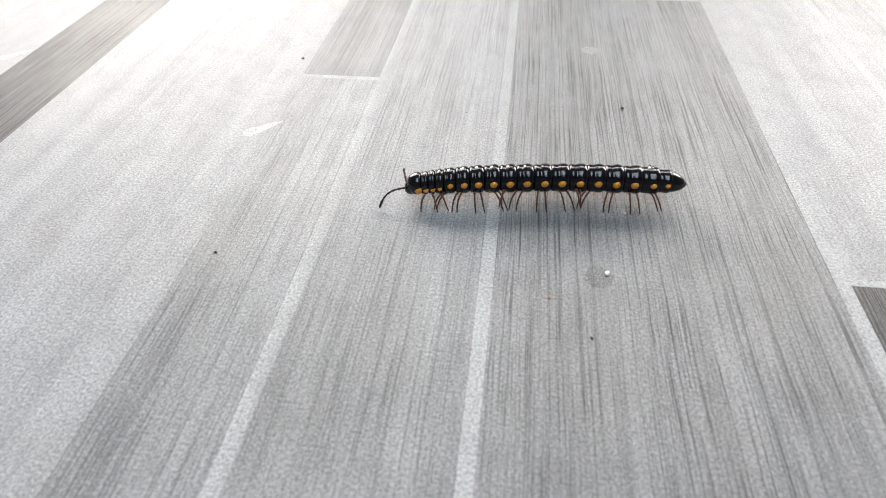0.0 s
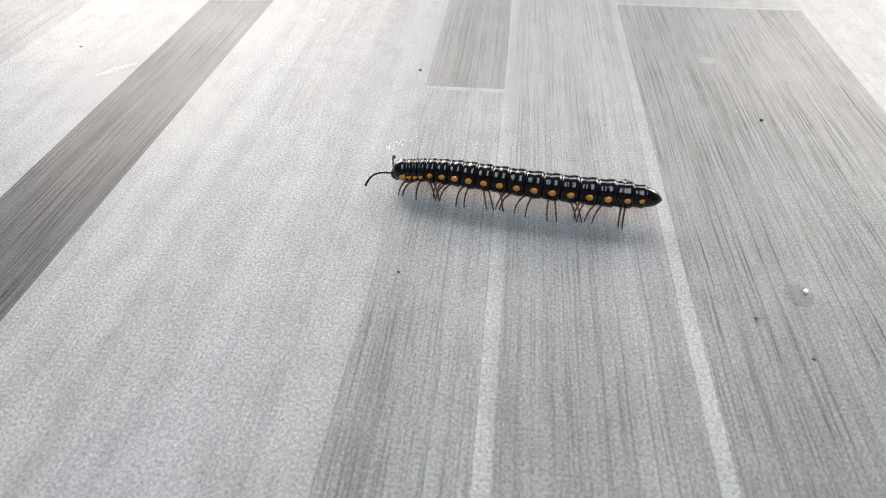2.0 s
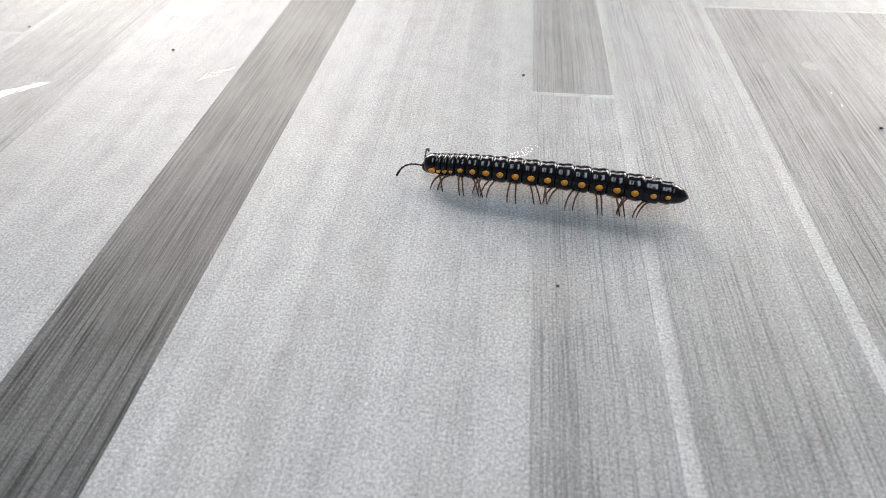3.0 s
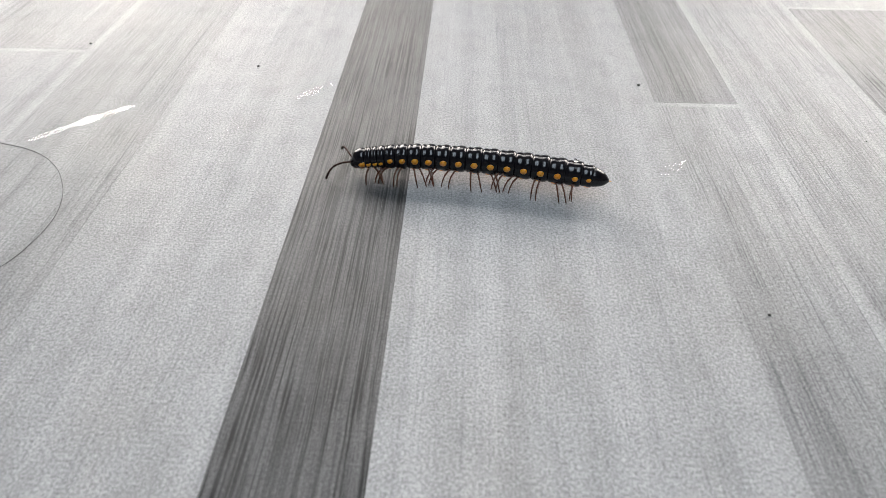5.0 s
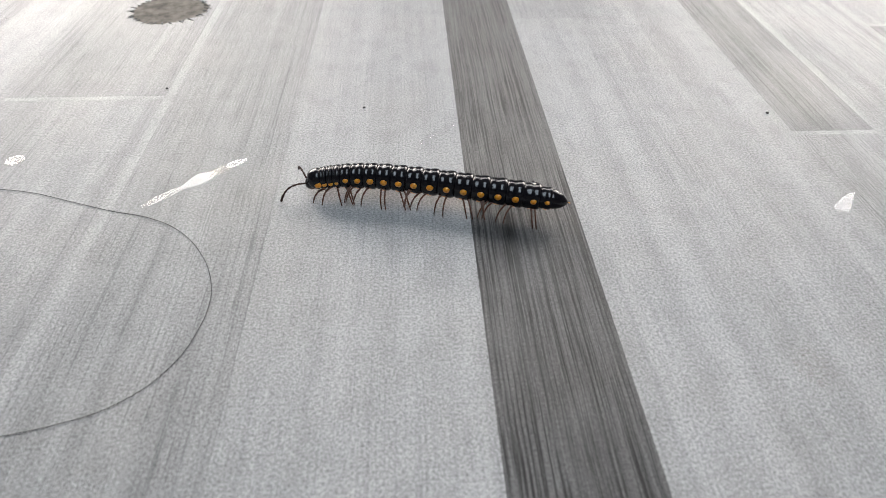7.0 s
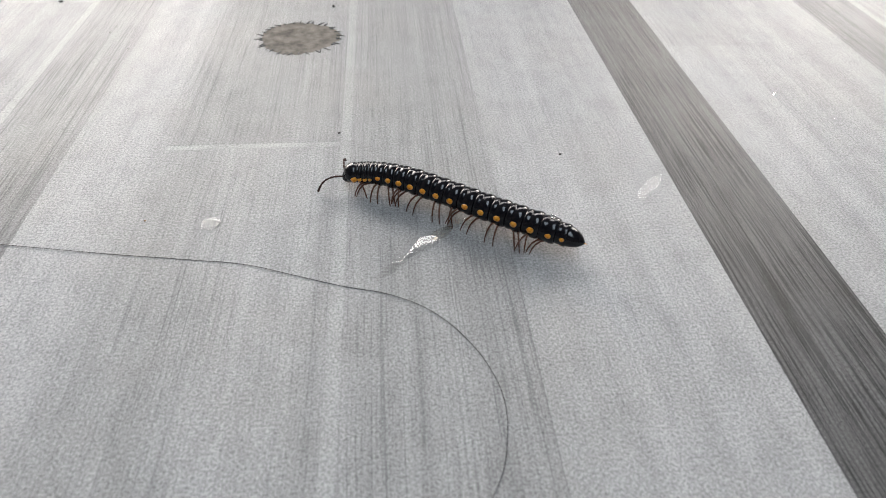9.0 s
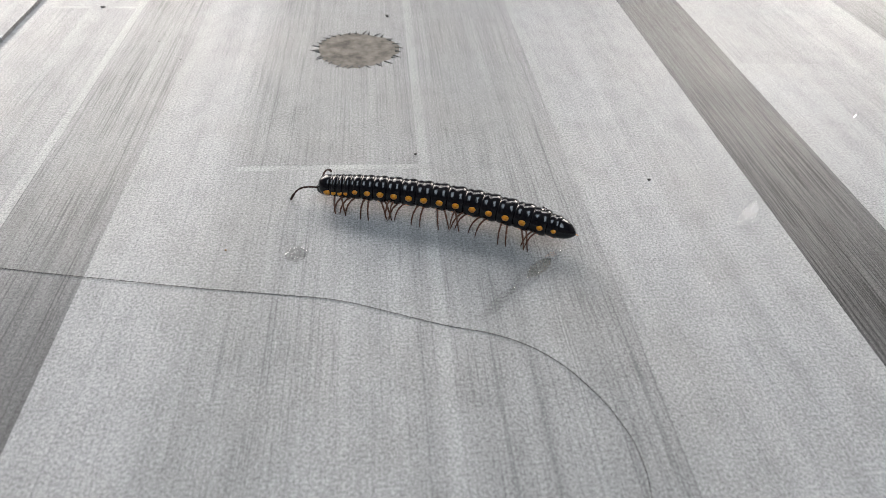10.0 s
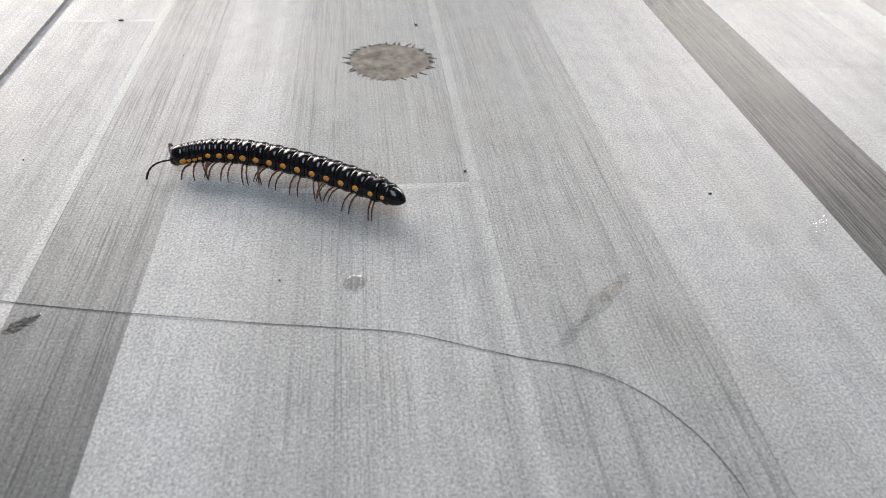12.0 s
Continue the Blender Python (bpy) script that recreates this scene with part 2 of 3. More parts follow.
for sx0, sx1, sy0, sy1 in sorted(SKYLIGHTS, key=lambda k: k[2]):
    box(bm, (X0, last, HIGH), (X1, sy0, HIGH + 0.12))
    box(bm, (X0, sy0, HIGH), (sx0, sy1, HIGH + 0.12))
    box(bm, (sx1, sy0, HIGH), (X1, sy1, HIGH + 0.12))
    last = sy1
box(bm, (X0, last, HIGH), (X1, Y1, HIGH + 0.12))
tagged(part("ceiling", bm, CEIL, smooth=False), "unseen dark ceiling with one skylight opening, added to keep reflections dim", "ceiling", kind="structure")


def bar(parent, lo, hi, name="frame_bar"):
    b = bmesh.new()
    box(b, lo, hi, 0.004)
    return part(name, b, FRAME, parent)


for k, (x0, x1, z0, z1) in enumerate(WINDOWS):
    win = tagged(new("window_%d" % (k + 1)), "white framed window letting in daylight", "window", kind="structure")
    bars = [((x0, Y1 + 0.02, z0), (x0 + 0.04, Y1 + 0.06, z1)), ((x1 - 0.04, Y1 + 0.02, z0), (x1, Y1 + 0.06, z1)),
                   ((x0 + 0.04, Y1 + 0.02, z0), (x1 - 0.04, Y1 + 0.06, z0 + 0.04)), ((x0 + 0.04, Y1 + 0.02, z1 - 0.04), (x1 - 0.04, Y1 + 0.06, z1))]
    if z0 < 1.0:
        bars.append(((x0 + 0.04, Y1 + 0.02, 1.38), (x1 - 0.04, Y1 + 0.06, 1.42)))
    for lo, hi in bars:
        bar(win, lo, hi)
for k, (x0, x1, y0, y1) in enumerate(SKYLIGHTS):
    skl = tagged(new("window_%d" % (k + 4)), "white framed skylight in the ceiling", "skylight", kind="structure")
    mid = (x0 + x1) / 2
    for lo, hi in [((x0, y0), (x0 + 0.04, y1)), ((x1 - 0.04, y0), (x1, y1)), ((x0 + 0.04, y0), (x1 - 0.04, y0 + 0.04)),
                   ((x0 + 0.04, y1 - 0.04), (x1 - 0.04, y1)), ((mid - 0.05, y0 + 0.04), (mid + 0.05, y1 - 0.04))]:
        bar(skl, (*lo, HIGH + 0.01), (*hi, HIGH + 0.04))

# ---------------------------------------------------------------- floor of printed planks
U = 0.08  # one plan unit in metres
floor_ob = tagged(new("floor"), "grey wood-look plank floor with pale joints", "floor", kind="structure")
bm = bmesh.new()
FX0, FX1, FY0, FY1 = -2.79 * U, 3.0 * U, -2.4 * U, 3.2 * U
# pale bed under the planks, and the floor out to the walls
box(bm, (FX0, FY0, -0.012), (FX1, FY1, -0.00002))
part("bed", bm, JOINT, floor_ob, "pale grey plank joints", smooth=False)
for lo, hi in [((X0, Y0, -0.012), (X1, FY0, 0)), ((X0, FY1, -0.012), (X1, Y1, 0)), ((FX1, FY0, -0.012), (X1, FY1, 0)), ((X0, FY0, -0.012), (-2.81 * U - 0.26, FY1, 0))]:
    bm = bmesh.new()
    box(bm, lo, hi)
    part("floor_slab", bm, SOFT, floor_ob, smooth=False)


def plank(x0, x1, y0, y1, material):
    """One plank between joints, its upper edges slightly eased."""
    bm = bmesh.new()
    e, lift = 0.00001, -0.00001
    lo, up = [], []
    for x, y in ((x0, y0), (x1, y0), (x1, y1), (x0, y1)):
        sx, sy = (1 if x == x0 else -1), (1 if y == y0 else -1)
        lo.append(bm.verts.new((x * U, y * U, -0.0008)))
        up.append([bm.verts.new((x * U, y * U, lift)), bm.verts.new((x * U + sx * e, y * U + sy * e, 0))])
    for i in range(4):
        j = (i + 1) % 4
        bm.faces.new((lo[i], lo[j], up[j][0], up[i][0]))
        bm.faces.new((up[i][0], up[j][0], up[j][1], up[i][1]))
    bm.faces.new([u[1] for u in up])
    part("plank", bm, material, floor_ob, smooth=False)


NEAR, FAR = -2.4, 3.2
COLUMNS = [
    (-2.775, -2.700, [(NEAR, 0.93, SOFT), (0.945, FAR, PALE)]),
    (-2.700, -2.563, [(NEAR, 0.93, SOFT), (0.945, FAR, PALE)]),
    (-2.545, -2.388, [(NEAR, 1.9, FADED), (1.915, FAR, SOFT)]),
    (-2.388, -2.215, [(NEAR, 2.1, PALE), (2.115, FAR, SOFT)]),
    (-2.215, -1.896, [(NEAR, 0.238, SOFT), (0.252, FAR, HALF)]),
    (-1.877, -1.620, [(NEAR, FAR, HALF)]),
    (-1.620, -1.301, [(NEAR, FAR, PALE)]),
    (-1.301, -1.126, [(NEAR, FAR, DARK)]),
    (-1.126, -0.908, [(NEAR, 0.634, PALE), (0.634, FAR, SOFT)]),
    (-0.908, -0.655, [(NEAR, FAR, PALE)]),
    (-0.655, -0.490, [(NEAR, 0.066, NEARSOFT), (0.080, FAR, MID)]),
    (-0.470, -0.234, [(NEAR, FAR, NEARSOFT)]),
    (-0.215, 0.245, [(NEAR, 0.569, NEARMID), (0.583, FAR, SOFT)]),
    (0.265, 0.505, [(NEAR, -0.442, DARK), (-0.428, FAR, PALE)]),
    (0.525, 0.780, [(NEAR, FAR, SOFT)]),
    (0.800, 1.150, [(NEAR, 0.4, PALE), (0.418, FAR, SOFT)]),
    (1.150, 1.420, [(NEAR, FAR, MID)]),
    (1.440, 1.900, [(NEAR, FAR, PALE)]),
    (1.900, 2.300, [(NEAR, FAR, SOFT)]),
    (2.320, 3.000, [(NEAR, FAR, PALE)]),
]
for x0, x1, runs in COLUMNS:
    for y0, y1, material in runs:
        plank(x0, x1, y0, y1, material)
# grout line and the next tile
bm = bmesh.new()
box(bm, (-2.812 * U, FY0, -0.012), (-2.790 * U, FY1, -0.0006))
part("grout", bm, GROUT, floor_ob, "dark grey grout line", smooth=False)
for x0, x1, material in ((-3.10, -2.812, PALE), (-3.45, -3.10, PALE), (-4.0, -3.47, SOFT), (-6.062, -4.0, PALE)):
    plank(x0, x1, NEAR, FAR, material)

# ---------------------------------------------------------------- millipede
MM = 0.001
RING_AT = [0, .9, 1.75, 2.6, 3.85, 5.5, 7.25, 9.1, 11.1, 13.15, 15.3, 17.5, 19.75, 22, 24.25, 26.5, 28.8, 30.55]
RING_AT = [s * 0.985 for s in RING_AT]
ZC = 2.85  # height of the body axis over the floor


def half_width(s):
    """Half the body's width at s millimetres behind the collar."""
    return float(np.interp(s, [-1.6, -1.0, 0, 2, 5, 9, 25, 27, 28.5, 30.2, 31.5, 32.6], [0.6, 1.1, 1.46, 1.60, 1.74, 1.84, 1.84, 1.82, 1.74, 1.50, 0.9, 0.2]))


def droop(s):
    """How far the body axis sinks towards the head, in millimetres."""
    return float(np.interp(s, [-2.0, 0.0, 2.0, 4.0, 7.0], [0.55, 0.42, 0.24, 0.10, 0.0]))


def ring_profile(k, wide, high):
    """A body section: domed back, bulging flanks, flatter belly."""
    a = k * math.tau
    c, s = math.cos(a), math.sin(a)
    y = wide * math.copysign(abs(c) ** 0.94, c)
    z = high * (math.copysign(abs(s) ** 0.98, s)) * (1.0 if s > 0 else 0.92)
    return y, z


def loft(bm, stations, sides=36):
    """stations: (x, wide, high, dz) in millimetres, front to back."""
    rings = []
    for x, w, h, dz in stations:
        rings.append([bm.verts.new((x * MM, y * MM, (z + dz) * MM)) for y, z in (ring_profile(k / sides, w, h) for k in range(sides))])
    for r0, r1 in zip(rings, rings[1:]):
        for k in range(sides):
            bm.faces.new((r0[k], r0[(k + 1) % sides], r1[(k + 1) % sides], r1[k]))
    bm.faces.new(rings[0])
    bm.faces.new(rings[-1][::-1])
    bmesh.ops.recalc_face_normals(bm, faces=bm.faces[:])


def ring_mesh(i):
    s = RING_AT[i]
    ahead = (s - RING_AT[i - 1]) if i else 1.2
    back = (RING_AT[i + 1] - s) if i < 17 else 1.2
    w = half_width(s)
    h = w * 0.96
    f, r = ahead * 0.52, back * 0.50
    bm = bmesh.new()
    q = 1.0 if i < 16 else 0.55  # the last rings run smoothly into the tail
    profile = [(f * 1.1, .74), (f * 1.0, .86), (f * .86, .925), (f * .68, .952), (f * .5, .947), (f * .36, .928), (f * .28, .925), (f * .16, .945), (0, .98),
               (-r * .22, 1.003), (-r * .42, 1.008), (-r * .62, .990), (-r * .78, .952), (-r * .92, .89), (-r * 1.0, .80)]
    if i == 0:  # the collar is domed over the head
        profile = [(1.28, .30), (1.22, .48), (1.05, .68), (.78, .84), (.45, .94), (.1, .99), (-r * .42, 1.0), (-r * .75, .96), (-r * .92, .90), (-r * 1.0, .82)]
    loft(bm, [(x, w * (1 - (1 - k) * q), h * (1 - (1 - k) * q * 0.95), 0) for x, k in profile])
    return bm


def keel_mesh(side, size, drop):
    """The lobe on a ring's flank that carries the yellow patch."""
    bm = bmesh.new()
    bmesh.ops.create_uvsphere(bm, u_segments=14, v_segments=9, radius=1.0)
    for v in bm.verts:
        x, y, z = v.co
        v.co = Vector(((x * 0.48 * size - 0.1 * max(0, z)) * MM, side * (y * 0.30) * MM, (z * 0.43 * size + drop) * MM))
    bmesh.ops.recalc_face_normals(bm, faces=bm.faces[:])
    return bm


def leg_mesh(side, scale):
    bm = bmesh.new()
    pts = [(0, 0, 0), (0.04, .55, .16), (0.07, 1.15, .16), (0.075, 1.22, .13), (0.09, 1.80, -.24), (0.09, 1.86, -.30), (.06, 2.22, -.82), (.055, 2.25, -.88), (0, 2.45, -1.30), (-.06, 2.56, -1.60)]
    rad = [.15, .16, .15, .11, .135, .09, .115, .08, .08, .03]
    tube(bm, [(x * MM * scale, side * y * MM * scale, z * MM * scale) for x, y, z in pts], [r * MM for r in rad], 7)
    return bm


millipede = tagged(new("millipede"), "glossy black millipede with yellow flank spots walking on the floor", "millipede")
rings, legs = [], []
for i, s in enumerate(RING_AT):
    rg = part("body_ring", ring_mesh(i), SHELL, millipede)
    rings.append(rg)
    w = half_width(s)
    size = float(np.interp(i, [0, 1, 3, 4, 6, 15, 17], [1.0, .66, .60, .78, .98, 1.0, .68]))
    for side in (1, -1):
        k = part("keel", keel_mesh(side, size, -0.05 if i > 3 else (-0.12, -0.34, -0.30, -0.2)[i]), YELLOW, rg, "amber yellow flank lobe")
        k.location = (-0.12 * MM, side * (w - 0.15) * MM, (0.36 if i > 3 else 0.18) * MM if i else -0.02 * MM)
    # underside plate out of sight, added to bounce warm light below the body
    bm = bmesh.new()
    bmesh.ops.create_uvsphere(bm, u_segments=12, v_segments=8, radius=1.0)
    for v in bm.verts:
        v.co = Vector((v.co.x * 0.50 * (RING_AT[i] - RING_AT[i - 1] if i else 0.9) * MM, v.co.y * w * 0.56 * MM, (v.co.z * 0.36 - w * 0.74) * MM))
    part("belly_bounce", bm, BELLY_BOUNCE, rg, "unseen orange underside plate, added to bounce warm light")
    if i == 16:
        for dx, r in ((0.35, 0.22), (-0.05, 0.15)):
            bm = bmesh.new()
            bmesh.ops.create_uvsphere(bm, u_segments=14, v_segments=9, radius=r * MM)
            for v in bm.verts:
                v.co += Vector((dx * MM, -0.55 * MM, (w * 0.96 * 0.96 + r * 0.5) * MM))
            part("droplet", bm, DROPLET, rg, "tiny clear water droplet")
    if i == 0 or i == 17:
        pairs = []
    elif i < 4:
        pairs = [0.0]
    else:
        d = 0.14 * (RING_AT[min(i + 1, 17)] - s)
        pairs = [d, -d]
    for dx in pairs:
        for side in (1, -1):
            scale = float(np.interp(i, [1, 4, 7, 15, 16], [.90, 1.02, 1.12, 1.12, 1.02]))
            lg = part("leg", leg_mesh(side, scale), LEG, rg, "thin jointed dark brown leg")
            legs.append((lg, i, dx, side, scale))
# tail
bm = bmesh.new()
loft(bm, [(0.75, 1.34, 1.28, 0), (0.3, 1.33, 1.27, 0), (-.1, 1.26, 1.19, -.01), (-.5, 1.12, 1.05, -.03), (-.9, .92, .86, -.06), (-1.22, .67, .60, -.09), (-1.47, .38, .34, -.12), (-1.64, .14, .12, -.13)])
tail = part("tail", bm, SHELL, millipede)
bm = bmesh.new()
tube(bm, [(-1.55 * MM, 0, -.13 * MM), (-1.8 * MM, 0, -.15 * MM), (-1.95 * MM, 0, -.17 * MM)], [.07 * MM, .05 * MM, .02 * MM], 8)
part("tail_tip", bm, YELLOW, tail, "pale yellow tail tip")
# head
bm = bmesh.new()
loft(bm, [(1.30, .12, .12, -.46), (1.26, .34, .36, -.44), (1.14, .58, .60, -.40), (.92, .78, .78, -.34), (.6, .92, .90, -.26), (.2, 1.0, .96, -.18), (-.2, 1.0, .96, -.14), (-.6, .9, .9, -.1)])
head = part("head", bm, SHELL, millipede)
bm = bmesh.new()
loft(bm, [(1.1, .15, .18, -.90), (.95, .45, .3, -.90), (.5, .62, .34, -.94), (.0, .55, .3, -.95)])
part("mouthparts", bm, LEG, head, "brown mouthparts")
antennae = []
for side in (1, -1):
    bm = bmesh.new()
    pts = [(0, 0, 0), (.5, .08, .12), (1.1, .2, .24), (1.15, .21, .24), (1.8, .36, .25), (1.85, .37, .25), (2.45, .55, .1), (2.5, .57, .08), (3.0, .75, -.25), (3.05, .77, -.3), (3.45, .92, -.75), (3.5, .94, -.82), (3.75, 1.05, -1.2), (3.85, 1.1, -1.38)]
    rad = [.12, .11, .15, .09, .15, .09, .15, .09, .16, .10, .19, .14, .17, .06]
    tube(bm, [(x * MM, side * y * MM, z * MM) for x, y, z in pts], [r * MM for r in rad], 8)
    a = part("antenna", bm, FEELER, head, "dark brown beaded antenna")
    antennae.append((a, side))

# ---------------------------------------------------------------- marks and crumbs on the floor


def film_material(name, tint, worn, rough, wrinkle=0.15):
    """A thin dried film: clear, slightly darkening, with a glossy skin; worn: share broken away."""
    m, n, l, bsdf = nodes_of(name)
    n.remove(bsdf)
    at = n.new("ShaderNodeNewGeometry").outputs["Position"]
    clear, gloss, mix = n.new("ShaderNodeBsdfTransparent"), n.new("ShaderNodeBsdfGlossy"), n.new("ShaderNodeMixShader")
    lw = n.new("ShaderNodeLayerWeight")
    lw.inputs["Blend"].default_value = 0.5
    gain = mathn(n, l, "ADD", mathn(n, l, "MULTIPLY", mathn(n, l, "POWER", lw.outputs["Facing"], 5.0), 0.93), 0.07)
    bump = n.new("ShaderNodeBump")
    bump.inputs["Strength"].default_value, bump.inputs["Distance"].default_value = wrinkle, 0.00005 if wrinkle < 0.5 else 0.00022
    l.new(noise_tex(n, l, stretched(n, l, at, (900, 500, 1) if wrinkle < 0.5 else (1500, 1900, 1)), 1.0, 3, 0.6), bump.inputs["Height"])
    l.new(bump.outputs[0], gloss.inputs["Normal"])
    gloss.inputs["Roughness"].default_value = rough
    clear.inputs["Color"].default_value = (*tint, 1)
    fac = gain
    if worn:
        k = noise_tex(n, l, stretched(n, l, at, (1500, 3400, 1)), 1.0, 3, 0.65)
        r = ramp(n, [(0.40 + worn * 0.3, (0, 0, 0)), (0.50 + worn * 0.3, (1, 1, 1))])
        l.new(k, r.inputs[0])
        fac = mathn(n, l, "MULTIPLY", fac, r.outputs[0])
        l.new(mixc(n, l, r.outputs[0], (0.97, 0.97, 0.97), tint), clear.inputs["Color"])
    l.new(fac, mix.inputs[0])
    l.new(clear.outputs[0], mix.inputs[1])
    l.new(gloss.outputs[0], mix.inputs[2])
    l.new(mix.outputs[0], n["Material Output"].inputs["Surface"])
    return m


FILM = film_material("dried_clear_film", (0.95, 0.95, 0.95), -0.24, 0.03, 0.03)
TORN = film_material("torn_clear_film", (0.97, 0.97, 0.97), 0.04, 0.14, 0.3)
SHRED = film_material("shredded_clear_film", (0.90, 0.90, 0.89), 0.10, 0.06, 0.3)
CORE = film_material("dull_tan_film", (0.94, 0.92, 0.88), -0.25, 0.32, 0.2)
DAMP = film_material("dark_dried_film", (0.50, 0.50, 0.49), 0.03, 0.12)
THIN = film_material("thin_clear_film", (0.94, 0.94, 0.935), 0.30, 0.10, 0.3)
WORN = film_material("worn_clear_film", (0.75, 0.75, 0.745), -0.05, 0.17, 0.25)
MATT = film_material("matt_clear_film", (0.76, 0.76, 0.755), -0.05, 0.42, 0.3)
FAINT = film_material("faint_clear_film", (0.95, 0.95, 0.95), 0.62, 0.2)
STAIN = plain("tan_grey_stain", (0.185, 0.165, 0.142), 0.9, 0.6, 420, 0.0001)
STAIN.node_tree.nodes["Principled BSDF"].inputs["Specular IOR Level"].default_value = 0.1
FRINGE = plain("stain_fringe", (0.10, 0.095, 0.09), 0.6, 0.3, 2000)
SMUDGE = film_material("reddish_smudge", (0.90, 0.84, 0.81), 0.5, 0.6)
DULL = plain("dull_drop_mark", (0.27, 0.27, 0.26), 0.7, 0.4, 2500, 0.00004)
WHITE = plain("fleck_white", (0.8, 0.8, 0.78), 0.5, 0.05, 1500)


def drip(name, label, ax, ay, bx, by, wide, material, shape=1.0, seed=0):
    """A dried smear from a to b in millimetres, thin and slightly domed, with a ragged edge; shape: where it is widest."""
    rnd = random.Random(seed)
    a, b = Vector((ax, ay, 0)), Vector((bx, by, 0))
    d = b - a
    side = Vector((-d.y, d.x, 0)).normalized()
    bm = bmesh.new()
    n, rows = 22, []
    for i in range(n + 1):
        u = i / n
        w = wide * (math.sin(math.pi * u ** shape) ** 0.8) + 0.03
        row = []
        for v in (-1, -0.6, 0, 0.6, 1):
            j = rnd.uniform(-0.12, 0.12) * wide if abs(v) == 1 else 0
            p = a + d * u + side * (w * v + j)
            row.append(bm.verts.new((p.x * MM, p.y * MM, (0.014 + 0.004 * (1 - v * v)) * MM)))
        rows.append(row)
    for r0, r1 in zip(rows, rows[1:]):
        for k in range(4):
            bm.faces.new((r0[k], r1[k], r1[k + 1], r0[k + 1]))
    for f in bm.faces:
        f.normal_update()
        if f.normal.z < 0:
            f.normal_flip()
    return tagged(part(name, bm, material), label, "smear")


smear = tagged(new("dried_smear"), "long glossy dried smear on the pale floor, torn across its middle", "smear")
for name, label, ax, ay, bx, by, wide, material, shape, seed in (
        ("film_tail", "streaky broken film", -146.6, -9.4, -141.8, -4.6, 0.7, SHRED, 0.9, 3), ("film_head", "bright glossy film", -143.6, -6.4, -138.7, -1.7, 1.15, FILM, 1.9, 14),
        ("film_core", "dull tan film", -140.2, -3.2, -136.6, 0.0, 0.85, CORE, 1.0, 15), ("film_flake", "bright glossy film", -137.6, -0.7, -134.9, 1.4, 0.7, FILM, 0.8, 16)):
    piece = drip(name, label, ax, ay, bx, by, wide, material, shape, seed)
    del piece["category"]
    piece.parent = smear
drip("dried_smear", "faint worn dried smear on the pale floor", -110.2, 4.5, -104.8, 10.0, 0.95, THIN, 0.8, 4)
drip("dried_smear", "short glossy dried smear with ragged edges", -55.5, -13.3, -51.2, -9.2, 0.9, TORN, 0.5, 5)
drip("dried_smear", "thin faint dried streak on the floor", -120.8, -7.9, -114.0, -1.6, 0.35, FAINT, 1.0, 6)
drip("dried_smear", "small dark dried smear near the hair", -203.3, -2.5, -200.2, -0.1, 0.75, DAMP, 0.7, 7)

drip("scratch", "tiny pale scratch on a pale plank", -77.7, 31.1, -76.4, 32.5, 0.16, FILM, 1.0, 12)


def drop_mark(name, label, x, y, rx, ry, material, seed, rim=False):
    """A dried drop: low round film with a wobbling outline."""
    rnd = random.Random(seed)
    bm = bmesh.new()
    n = 28
    wob = [1 + rnd.uniform(-0.07, 0.07) for _ in range(n)]
    rings_ = []
    for q, z in ((1.0, 0.012), (0.92, 0.02), (0.6, 0.018), (0.3, 0.018)):
        rings_.append([bm.verts.new(((x + rx * q * wob[k] * math.cos(k * math.tau / n)) * MM, (y + ry * q * wob[k] * math.sin(k * math.tau / n)) * MM, z * MM)) for k in range(n)])
    mid = bm.verts.new((x * MM, y * MM, 0.018 * MM))
    for r0, r1 in zip(rings_, rings_[1:]):
        for k in range(n):
            bm.faces.new((r0[k], r0[(k + 1) % n], r1[(k + 1) % n], r1[k]))
    for k in range(n):
        bm.faces.new((rings_[-1][k], rings_[-1][(k + 1) % n], mid))
    return tagged(part(name, bm, material), label, "water mark")


drop_mark("water_mark", "round dried water mark on the floor", -167.5, 2.0, 1.28, 1.32, WORN, 1)
drop_mark("water_mark", "round dried water mark with a white fleck", -5.7, -37.2, 1.5, 1.75, MATT, 2)
drop_mark("water_mark", "small oval dried drop on the grey plank", -3.9, 20.3, 1.45, 1.5, DULL, 5)
drip("drip_trail", "faint narrow drip trail below a dried drop", -4.0, 18.6, -3.0, 1.5, 0.3, FAINT, 1.0, 8)

drop_mark("smudge", "faint reddish brown smudge on the floor", -71.3, -37.6, 2.0, 2.4, SMUDGE, 9)

drop_mark("smudge", "small faint grey smudge on the floor", -70.0, 23.8, 0.9, 1.1, FAINT, 13)

# worn round stain with a spiky fringe
stain = tagged(new("stain"), "round tan-grey worn stain with a spiky fringe", "stain")
rnd = random.Random(11)
SX, SY = -160.9, 56.4
bm = bmesh.new()
n = 64
edge = [1 + 0.05 * math.sin(3 * k * math.tau / n + 1) + rnd.uniform(-0.035, 0.035) for k in range(n)]
loops = [[bm.verts.new(((SX + 7.4 * q * e * math.cos(k * math.tau / n)) * MM, (SY + 6.9 * q * e * math.sin(k * math.tau / n)) * MM, z * MM)) for k, e in enumerate(edge)]
         for q, z in ((1.0, 0.006), (0.97, 0.03), (0.7, 0.03), (0.35, 0.03))]
for r0, r1 in zip(loops, loops[1:]):
    for k in range(n):
        bm.faces.new((r0[k], r0[(k + 1) % n], r1[(k + 1) % n], r1[k]))
bm.faces.new(loops[-1])
part("stain_patch", bm, STAIN, stain)
